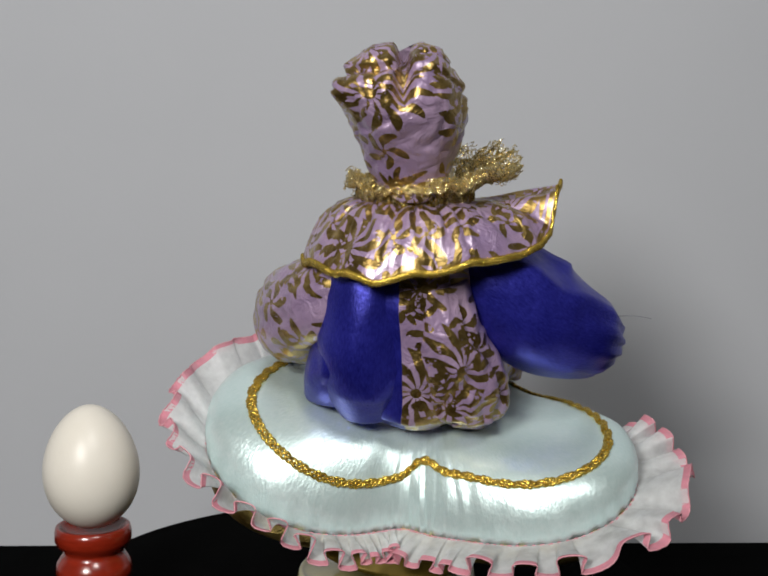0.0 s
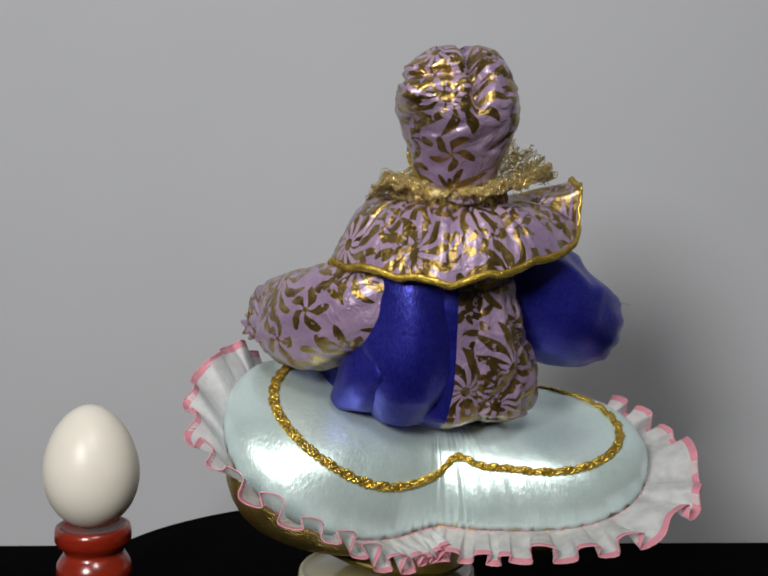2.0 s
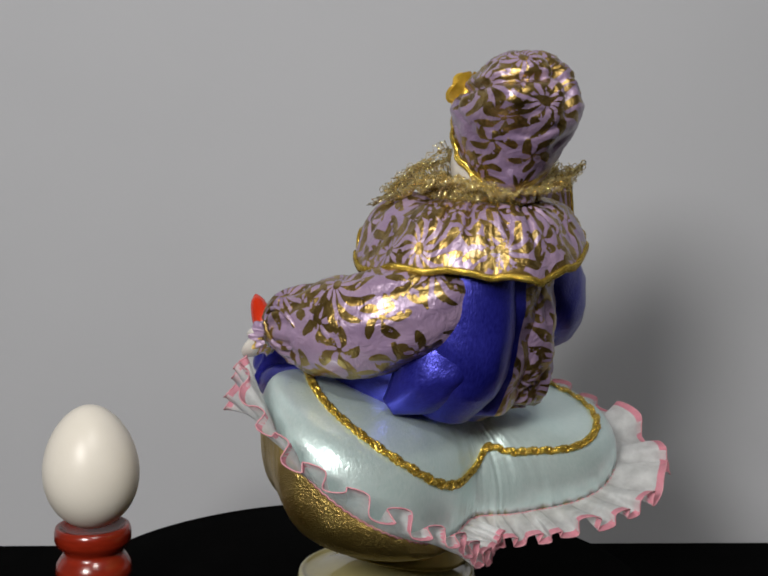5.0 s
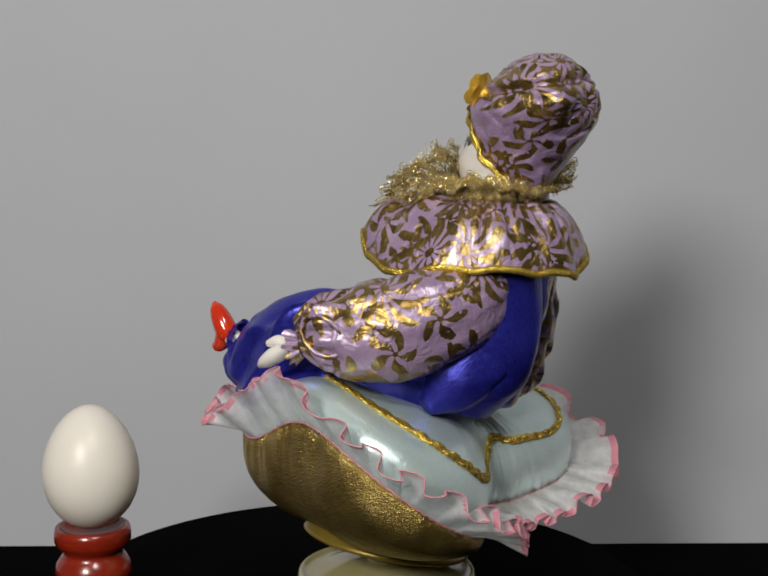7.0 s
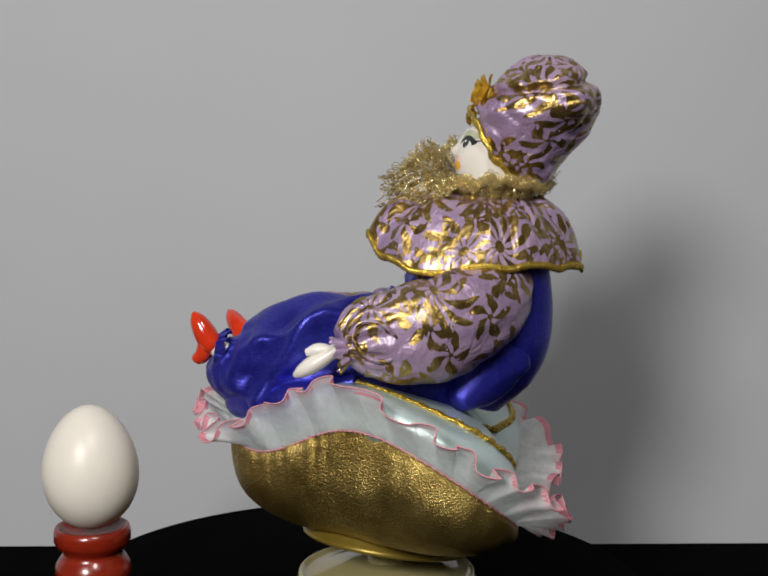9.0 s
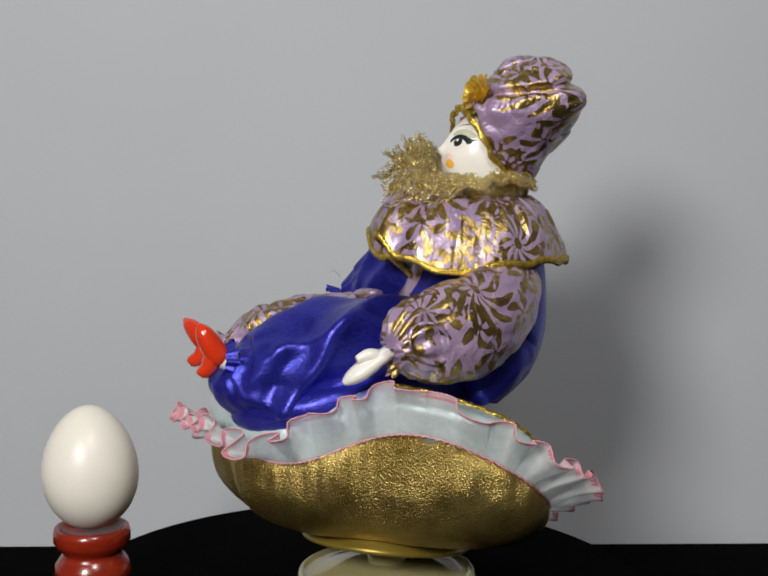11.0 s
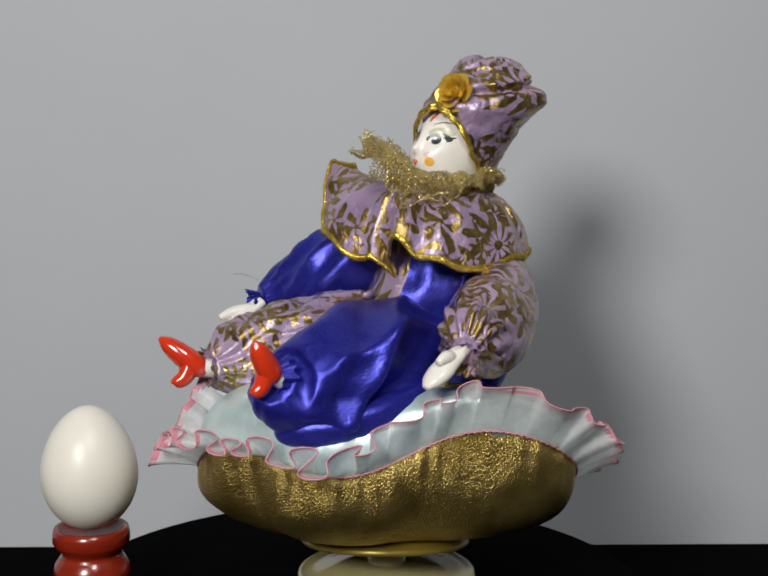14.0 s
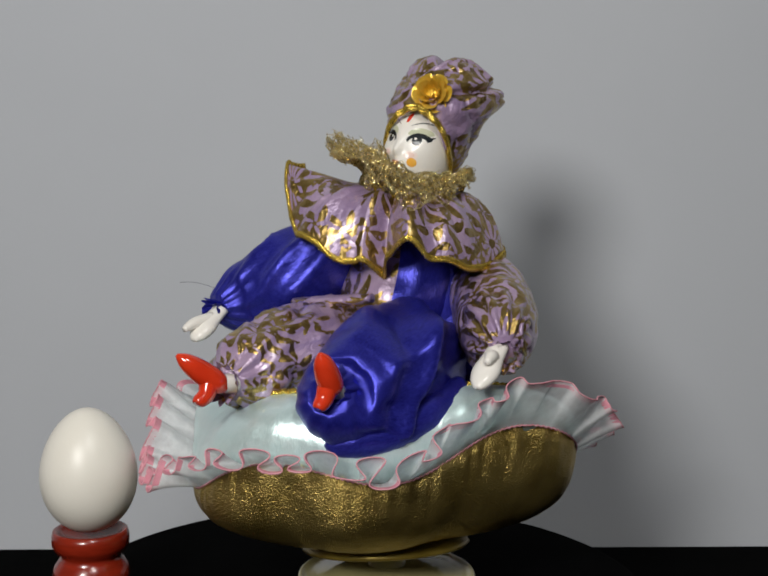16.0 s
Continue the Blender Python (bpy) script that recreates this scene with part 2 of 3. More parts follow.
def limb(bm, rows, mat, per=8, seg=40, wrinkle=0.0, grain=60.0, gather=0.0, folds=13, flat=1.0, seed=0.0, crease=0.0, up=(0, 0, 1), ridges=(), broad=1.0):
    """A stuffed tube through rows of (x, y, z, radius) in mm; gather: pleats towards its far end."""
    steps = (len(rows) - 1) * per
    rings = []
    up = Vector(up)
    for k in range(steps + 1):
        t = k / per
        c = glide(rows, t)
        d = Vector(glide(rows, min(t + 0.05, len(rows) - 1))[:3] - glide(rows, max(t - 0.05, 0))[:3]).normalized()
        side = d.cross(up).normalized()
        top = side.cross(d)
        ring = []
        far = max(0.0, (k / steps - 0.55) / 0.45)
        for i in range(seg):
            a = 2 * math.pi * i / seg
            r = max(float(c[3]), 0.3)
            q = Vector(c[:3]) + r * (broad * math.cos(a) * side + flat * math.sin(a) * top)
            w = wrinkle * r * noise.fractal(q / grain + Vector((seed, 0, seed)), 0.7, 2.0, 3)
            w += wrinkle * 0.6 * r * (0.5 - abs(noise.noise(Vector((q.x, q.y, q.z * 0.6)) / (grain * 0.45) + Vector((0, seed, 0)))) * 2)
            v = abs(noise.noise(Vector((math.cos(a) * 1.7 + seed, math.sin(a) * 1.7, 0.55 * t + 0.5 * math.cos(a)))))
            w -= crease * r * max(0.0, (0.22 if crease > 0 else 0.13) - v) / 0.2
            for at, slope, amp, wide in ridges:
                gap = (math.degrees(a) - at - slope * t + 10 * noise.noise(Vector((t * 0.8, at, 0))) + 180) % 360 - 180
                w += amp * r * math.exp(-abs(gap / wide) ** 1.5) * math.sin(math.pi * min(1, 0.1 + k / steps))
            g = gather * far * r * math.sin(folds * a + 2.5 * noise.noise(q / 14))
            q += (w + g) * (math.cos(a) * side + flat * math.sin(a) * top)
            ring.append(q / 1000)
        rings.append(ring)
    return skin(bm, rings, mat)


def string(bm, pts, r, mat=0, seg=5, closed=False):
    """A thin tube along points in metres."""
    rings = []
    n = len(pts)
    for i, p in enumerate(pts):
        a, b = (pts[i - 1], pts[(i + 1) % n]) if closed else (pts[max(0, i - 1)], pts[min(n - 1, i + 1)])
        d = (Vector(b) - Vector(a)).normalized()
        s = d.cross(Vector((0.13, 0.21, 0.97))).normalized()
        u = s.cross(d)
        rings.append([Vector(p) + r * (math.cos(2 * math.pi * k / seg) * s + math.sin(2 * math.pi * k / seg) * u) for k in range(seg)])
    if closed:
        rings.append(rings[0])
    return skin(bm, rings, mat, cap=not closed)


def ball(bm, m, mat, seg=24, bend=None):
    """An ellipsoid: the unit sphere under the matrix m (mm)."""
    rings = []
    for j in range(1, seg // 2):
        v = math.pi * j / (seg // 2)
        ring = []
        for i in range(seg):
            a = 2 * math.pi * i / seg
            p = Vector((math.sin(v) * math.cos(a), math.sin(v) * math.sin(a), -math.cos(v)))
            if bend:
                p = bend(p)
            ring.append((m @ p) / 1000)
        rings.append(ring)
    return skin(bm, rings, mat)


def lathe(name, rows, mat, parent=None, seg=64):
    bm = bmesh.new()
    skin(bm, [[Vector((r * math.cos(2 * math.pi * i / seg), r * math.sin(2 * math.pi * i / seg), z)) for i in range(seg)] for r, z in rows])
    bmesh.ops.recalc_face_normals(bm, faces=bm.faces)
    return mesh_object(name, bm, mat, parent)


def box(bm, x0, x1, y0, y1, z0, z1):
    vs = [bm.verts.new((x, y, z)) for z in (z0, z1) for y in (y0, y1) for x in (x0, x1)]
    for f in ((0, 2, 3, 1), (4, 5, 7, 6), (0, 1, 5, 4), (2, 6, 7, 3), (0, 4, 6, 2), (1, 3, 7, 5)):
        bm.faces.new([vs[i] for i in f])


# ---- the room ----
def slab(name, x0, x1, y0, y1, z0, z1, mat, label, category, bevel=0.0):
    bm = bmesh.new()
    box(bm, x0, x1, y0, y1, z0, z1)
    if bevel:
        bmesh.ops.bevel(bm, geom=bm.edges[:], offset=bevel, segments=3, affect="EDGES")
    return tagged(mesh_object(name, bm, mat, smooth=False), label, category, kind="structure")


WALL_Y = 0.26
slab("wall_north", -1.6, 1.6, WALL_Y, WALL_Y + 0.1, -0.78, 1.7, WALL, "plain matt grey painted wall behind the table", "wall")
# unseen shell, added to close the room for bounced and reflected light
slab("wall_south", -1.6, 1.6, -2.3, -2.2, -0.78, 1.7, ROOM, "unseen plain dark wall, added behind the viewer", "wall")
slab("wall_west", -1.7, -1.6, -2.3, WALL_Y + 0.1, -0.78, 1.7, ROOM, "unseen plain dark side wall, added to close the room", "wall")
slab("wall_east", 1.6, 1.7, -2.3, WALL_Y + 0.1, -0.78, 1.7, ROOM, "unseen plain dark side wall, added to close the room", "wall")
slab("ceiling", -1.7, 1.7, -2.3, WALL_Y + 0.1, 1.7, 1.8, ROOM, "unseen plain dark ceiling, added over the table", "ceiling")
slab("floor", -1.7, 1.7, -2.3, WALL_Y + 0.1, -0.88, -0.78, ROOM, "unseen plain dark floor, added under the table", "floor")


def make_table():
    base = tagged(new("table"), "table covered with plain black felt, its back edge near the wall", "table")
    base.rotation_euler = (0, 0, radians(0.75))
    bm = bmesh.new()
    box(bm, -0.60, 0.60, -0.50, 0.207, -0.070, -0.040)
    bmesh.ops.bevel(bm, geom=bm.edges[:], offset=0.003, segments=3, affect="EDGES")
    part("tabletop", bm, BLACK, base)
    for x in (-0.55, 0.55):
        for y in (-0.46, 0.16):
            bm = bmesh.new()
            box(bm, x - 0.025, x + 0.025, y - 0.025, y + 0.025, -0.78, -0.070)
            part("leg", bm, BLACK, base)


make_table()
board = lathe("round_board", [(0.02, -0.040), (0.141, -0.040), (0.1445, -0.036), (0.145, -0.003), (0.144, -0.001), (0.142, 0.0), (0.02, 0.0)], BLACK, seg=128)
board.location = (-0.021, 0.022, 0.0)
tagged(board, "round black felt-covered board lying on the table", "board")

# ---- egg in its cup ----
EGG_AT = (-0.1428, 0.0)


def make_egg():
    rows = []
    for k in range(1, 40):
        v = math.pi * k / 40
        z = -math.cos(v)
        r = math.sin(v) * (1 - 0.10 * z - 0.035 * z * z)
        rows.append((0.0223 * r, 0.0665 + 0.0293 * z))
    ob = lathe("egg", rows, EGG)
    ob.location = (*EGG_AT, 0)
    tagged(ob, "smooth ivory-white egg standing upright in a red cup", "egg")


def make_cup():
    rows = [(0.004, 0.0), (0.0165, 0.0), (0.0178, 0.002), (0.0178, 0.005), (0.0150, 0.008), (0.0140, 0.0095), (0.0155, 0.011),
            (0.0174, 0.0135), (0.0178, 0.017), (0.0172, 0.0205), (0.0150, 0.0238), (0.0136, 0.0255), (0.0140, 0.0275), (0.0165, 0.0290),
            (0.0178, 0.0315), (0.0179, 0.0355), (0.0172, 0.0380), (0.0160, 0.0385), (0.0148, 0.0372), (0.0120, 0.0345), (0.004, 0.033)]
    ob = lathe("egg_cup", rows, RED_WOOD)
    ob.location = (*EGG_AT, 0)
    tagged(ob, "glossy red-lacquered turned wooden egg cup with ringed stem", "egg cup")


make_egg()
make_cup()


def make_stand():
    base = tagged(new("music_box_stand"), "round cream glazed stand under the tilted gold cushion", "stand")
    base.location = (-0.0045, 0.0, 0.0)
    lathe("body", [(0.01, 0), (0.036, 0), (0.0405, 0.004), (0.0422, 0.0095), (0.0420, 0.0140), (0.0412, 0.0172), (0.0402, 0.0178), (0.0392, 0.0170),
                   (0.0370, 0.0162), (0.0320, 0.0172), (0.0240, 0.0195), (0.0160, 0.0212), (0.006, 0.0220)], CREAM, base)
    lathe("spindle", [(0.003, 0.0165), (0.009, 0.0165), (0.009, 0.0220), (0.009, 0.0275), (0.003, 0.0275)], CREAM, base)


make_stand()

# ---- the cushion (in the turning frame, mm) ----
CX, CY = 17.5, 0.7


def outline(a):
    """Seam of the cushion: a rounded heart with its notch at the doll's back, in mm."""
    c, s = math.cos(a + 0.164), math.sin(a + 0.164)
    r = 1 / (abs(c / 87.7) ** 2.6 + abs(s / 63.6) ** 2.6) ** (1 / 2.6)
    r *= 1 - 0.08 * math.cos(3 * a) - 0.16 * math.sin(3 * a) - 0.028 * math.cos(4 * a) + 0.022 * math.sin(4 * a)
    r *= 1 + 0.10 * math.exp(-((a - 1.5 * math.pi) / 0.22) ** 2) - 0.035 * math.exp(-((a - 0.51 * math.pi) / 0.22) ** 2)
    return r * (1.0 + 0.0168 * math.cos(a) + 0.0417 * math.sin(a) + 0.0079 * math.cos(2 * a) - 0.0173 * math.cos(3 * a) - 0.0137 * math.sin(3 * a) + 0.006 * math.sin(4 * a))


def seam(a, k=1.0):
    """A point of the cushion's mid surface, k from the middle (0) to the seam (1)."""
    a = a % (2 * math.pi)
    r = outline(a) * k
    x, y = CX + r * math.cos(a), CY + r * math.sin(a)
    wave = 0.7 + 2.35 * math.cos(a) - 1.4 * math.sin(a) + 9.7 * math.cos(2 * a) - 9.1 * math.sin(2 * a) - 3.3 * math.cos(3 * a) - 4.4 * math.sin(3 * a) + 4.5 * math.cos(4 * a) - 4.8 * math.sin(4 * a)
    return Vector((x, y, -76.9 - 0.088 * (x - 10) + 0.212 * y + wave * k * k * k))


def seam_normal(a):
    d = seam(a + 0.04) - seam(a - 0.04)
    return Vector((d.y, -d.x, 0)).normalized()


def top_point(a, v, lift=0.0):
    """The stuffed top: v in degrees, 0 at the seam, 90 in the middle."""
    c, h = math.cos(radians(v)), math.sin(radians(v))
    k = max(c, 0.0) ** 0.58
    p = seam(a, k)
    notch = math.exp(-((a - 1.5 * math.pi) / 0.13) ** 2)
    crease = noise.noise(Vector((a * 9, v * 0.012, 1.7))) * 1.0 + 2.6 * notch * noise.noise(Vector((a * 60, v * 0.01, 5.5)))
    crease += 0.9 * max(0.0, 1 - v / 16) * math.sin(95 * a + 5 * noise.noise(Vector((a * 7, 0, 3))))
    crease += 1.6 * math.exp(-((a - 1.5 * math.pi) / 0.30) ** 2) * noise.noise(Vector((a * 42 + v * 0.02, v * 0.02, 8)))
    out = 4.0 * math.sin(radians(2 * v)) - 2.5 * notch * math.sin(radians(min(90, 1.6 * v))) + crease * c * 0.5
    rise = 35 * h ** 0.85 + lift + crease * 0.5 * c * h
    n = seam_normal(a)
    return p + n * out * min(1, 3 * c) + Vector((0, 0, rise)) + n * lift * c


def bottom_point(a, v):
    """The underside: v in degrees, 0 at the seam, 90 in the middle."""
    c, h = math.cos(radians(v)), math.sin(radians(v))
    k = max(c, 0.0) ** 0.56
    p = seam(a, k)
    pucker = math.sin(52 * a + 4 * noise.noise(Vector((a * 6, 0, 0)))) * max(0, 1 - v / 22)
    lump = noise.noise(Vector((math.cos(a) * 4, math.sin(a) * 4, v * 0.03))) * 1.5 * c
    front = math.exp(-((a - 0.51 * math.pi) / 0.07) ** 2) * 3.0 * math.sin(radians(min(90, 2 * v))) * c
    out = 2.0 * math.sin(radians(2 * v)) + 0.5 * pucker + lump - front
    n = seam_normal(a)
    edge = seam(a, 1.0).z
    p.z = edge + (-111.0 - edge) * h ** 0.82
    return p + n * out * min(1, 3 * c)


def braid_at(a):
    """How far up the top the braid runs, in degrees."""
    back = 0.5 - 0.5 * math.sin(a)
    return 60 - 29 * back ** 2.2 + 10 * math.exp(-((a - 1.49 * math.pi) / 0.14) ** 2) + 7 * math.exp(-((a - 1.58 * math.pi) / 0.24) ** 2) + 3 * math.exp(-((a - 3.25) / 0.3) ** 2) - 8 * math.exp(-((a - 4.0) / 0.35) ** 2)


def make_cushion():
    base = tagged(new("cushion"), "aqua satin cushion with gold underside and sheer pink-edged frill", "cushion")
    seg = 360
    angles = [2 * math.pi * i / seg for i in range(seg)]
    vs = [0, 4, 8, 13, 18, 24, 30, 36, 43, 50, 58, 66, 74, 82, 88.5]
    bm = bmesh.new()
    skin(bm, [[top_point(a, v) / 1000 for a in angles] for v in vs], cap=True)
    bmesh.ops.recalc_face_normals(bm, faces=bm.faces)
    part("satin_top", bm, AQUA, base, "pale aqua satin top")
    bm = bmesh.new()
    skin(bm, [[bottom_point(a, v) / 1000 for a in angles] for v in vs])
    bmesh.ops.recalc_face_normals(bm, faces=bm.faces)
    part("underside", bm, GOLD_SKIN, base, "crinkled gold leatherette underside")
    # three-strand braid on the top
    n = 900
    for strand in range(3):
        bm = bmesh.new()
        pts = []
        for i in range(n):
            a = 2 * math.pi * i / n
            ph = 2 * math.pi * strand / 3
            v = braid_at(a) + 1.9 * math.sin(75 * a + ph)
            pts.append(top_point(a, v, 0.5 + 0.5 * math.sin(150 * a + ph)) / 1000)
        string(bm, pts, 0.00072, seg=5, closed=True)
        part("braid_strand", bm, GOLD_TRIM, base, "twisted gold braid trim")
    make_frill(base)
    # tilted round plate between cushion and stand
    bm = bmesh.new()
    tilt = Matrix.Translation((0, 0, -0.1168)) @ Euler((radians(6.4), radians(7.4), 0)).to_matrix().to_4x4()
    skin(bm, [[tilt @ Vector((r * math.cos(a), r * math.sin(a), z)) for a in angles] for r, z in ((0.010, -0.001), (0.038, -0.001), (0.0392, 0.0), (0.038, 0.0015), (0.034, 0.007), (0.031, 0.014))])
    part("plate", bm, GOLD_PLATE, base, "round brass-coloured plate")
    return base


GOLD_PLATE = simple("brass_plate", (0.24, 0.165, 0.022), (0.33, 0.235, 0.04), 60.0, 0.36, metal=0.45)

# frill: degrees round the seam, rise of the cloth in degrees, width in mm, fold depth
FRILL = [(0, 26, 24, 5.0), (30, 16, 24, 5.5), (60, 30, 20, 4.4), (90, 24, 17, 4.2), (115, 34, 20, 4.4), (140, 60, 26, 3.6), (160, 64, 27, 1.9), (185, 52, 25.5, 2.8),
         (200, 38, 24, 4.2), (215, 24, 24, 4.2), (230, -6, 20, 3.4), (245, -20, 17, 2.8), (270, -20, 17, 2.8), (300, -4, 23, 3.4), (320, 2, 25.5, 4.4), (335, 14, 24, 4.6), (360, 26, 24, 5.0)]


def frill_row(deg):
    for a, b in zip(FRILL, FRILL[1:]):
        if a[0] <= deg <= b[0]:
            u = (deg - a[0]) / (b[0] - a[0])
            u = u * u * (3 - 2 * u)
            return [p + (q - p) * u for p, q in zip(a, b)]
    return FRILL[-1]


PLEATS = [(0, 0), (45, 5), (130, 13), (185, 17), (215, 22), (250, 29), (360, 43)]


def pleat_phase(deg):
    for (a, p), (b, q) in zip(PLEATS, PLEATS[1:]):
        if deg <= b:
            return 2 * math.pi * (p + (q - p) * (deg - a) / (b - a))
    return 0.0


def frill_point(a, w):
    _, rise, width, fold = frill_row(math.degrees(a) % 360)
    p = seam(a, 1.0)
    n = seam_normal(a)
    t = Vector((-n.y, n.x, 0))
    a = a % (2 * math.pi)
    ph = pleat_phase(math.degrees(a)) + 2.6 * noise.noise(Vector((math.cos(a) * 5, math.sin(a) * 5, 2.2)))
    fold *= 1 + 0.8 * noise.noise(Vector((math.cos(a) * 9, math.sin(a) * 9, 6.1)))
    front = max(0.0, 1 - abs(math.degrees(a) - 88) / 45)
    e = radians(rise + 9 * noise.noise(Vector((a * 5, 7.7, 0))))
    along = n * math.cos(e) + Vector((0, 0, 1)) * math.sin(e)
    across = -n * math.sin(e) + Vector((0, 0, 1)) * math.cos(e)
    s = math.sin(ph)
    sq = math.copysign(abs(s) ** (0.65 + 0.5 * front), s)
    q = p + along * (width * w * (1 + 0.10 * noise.noise(Vector((a * 8, 3.1, 0))))) + across * (fold * sq * w ** 1.1 + 1.6 * w * noise.noise(Vector((math.cos(a) * 14, math.sin(a) * 14, 2 * w))))
    return (q - t * (fold * (0.62 + 0.25 * front) * math.sin(2 * ph) * w ** 1.3) - Vector((0, 0, 1.5 * w * w))) / 1000


def make_frill(base):
    n = 1400
    angles = [2 * math.pi * i / n for i in range(n)]
    bm = bmesh.new()
    skin(bm, [[frill_point(a, w) for a in angles] for w in (0.0, 0.2, 0.4, 0.6, 0.8, 1.0)], cap=False)
    frill = part("frill", bm, ORGANZA, base, "sheer white pleated organza frill")
    bm = bmesh.new()
    string(bm, [frill_point(a, 1.0 + 0.012 * (i % 2)) for i, a in enumerate(angles)], 0.00032, seg=5, closed=True)
    part("edging", bm, PINK, frill, "pink overlocked edge")
    bm = bmesh.new()
    skin(bm, [[frill_point(a, w) + Vector((0, 0, 0.00012)) for a in angles] for w in (0.87, 1.0)], cap=False)
    part("edge_band", bm, PINK_SHEER, frill, "sheer pink border")
    bm = bmesh.new()
    m = 420
    pts = []
    for i in range(m):
        a = 2 * math.pi * i / m
        q = seam(a, 1.0)
        pts.append((q + Vector((math.cos(a), math.sin(a), 0)) * 0.5 + Vector((0, 0, -0.6 + 0.7 * (i % 2)))) / 1000)
    string(bm, pts, 0.0004, seg=4, closed=True)
    part("stitching", bm, PINK, frill, "pink stitching on the seam")


cushion = make_cushion()

# ---- the doll: one mesh (mm in the turning frame) ----
HEAD = Matrix.Translation((5.2, -45, 62)) @ Euler((radians(4), radians(-5), radians(-15))).to_matrix().to_4x4()
CAPE = [(-90, 47, 20), (-60, 47, 25), (-40, 51, 28), (-25, 55, 31), (-17, 57, 36), (-11, 58.5, 55), (2, 60, 56), (10, 59, 47), (20, 56, 34), (32, 53, 25), (50, 46, 19),
        (70, 35, 13), (86, 27, 9), (96, 41, 21), (107, 54, 26), (118, 55, 22), (140, 52, 13.5), (158, 51, 16.5), (180, 49, 18.5), (205, 47, 19), (230, 47, 18), (247, 49, 16), (258, 47, 18.5), (270, 47, 20)]
MATS = [FOIL, BLUE, PORCELAIN, RED_GLAZE, GOLD_TRIM, TINSEL, DARK, SHADOWY, ORANGE, ROSY, THREAD, ROSE, BLUSH, PALE]
M_FOIL, M_BLUE, M_WHITE, M_RED, M_TRIM, M_TINSEL, M_DARK, M_GREEN, M_ORANGE, M_ROSY, M_THREAD, M_ROSE, M_BLUSH, M_PALE = range(14)


def table_at(rows, key):
    for a, b in zip(rows, rows[1:]):
        if a[0] <= key <= b[0]:
            u = (key - a[0]) / (b[0] - a[0])
            u = u * u * (3 - 2 * u)
            return [p + (q - p) * u for p, q in zip(a, b)]
    return rows[-1]


def cape_point(a, w):
    deg = (math.degrees(a) + 90) % 360 - 90
    _, r1, z1 = table_at(CAPE, deg)
    r = 15 + (r1 - 15) * (1 - (1 - w) ** 1.35)
    z = 46 + (z1 - 46) * w ** 2.2 + 3.0 * math.sin(math.pi * w)
    pleat = (0.8 + 1.2 * w) * math.sin(11 * a + 2.0 * noise.noise(Vector((a * 2, w, 4)))) * (0.35 + 1.0 * max(0.0, math.sin(a)))
    pleat += 2.6 * noise.fractal(Vector((math.cos(a) * 4, math.sin(a) * 4, w * 2.5)), 0.8, 2, 4) * w * (1.3 - w)
    pleat -= 2.4 * max(0.0, 0.16 - abs(noise.noise(Vector((math.cos(a) * 2.6, math.sin(a) * 2.6, 1.5 * w + 7))))) / 0.16 * math.sin(math.pi * w)
    return Vector((8 + (r + 0.5 * pleat) * math.cos(a), -38 + (r + 0.5 * pleat) * math.sin(a), z + pleat)) / 1000


RIM = [(40, -58), (50, -57.5), (53, -56), (57, -49), (64, -41), (72.5, -36.4), (77.7, -33.9), (83, -31.2), (90, -29), (130, -20)]


def rim_at(z):
    """How far forward the hat reaches at a height."""
    for (z0, y0), (z1, y1) in zip(RIM, RIM[1:]):
        if z <= z1:
            return y0 + (y1 - y0) * (z - z0) / (z1 - z0)
    return RIM[-1][1]


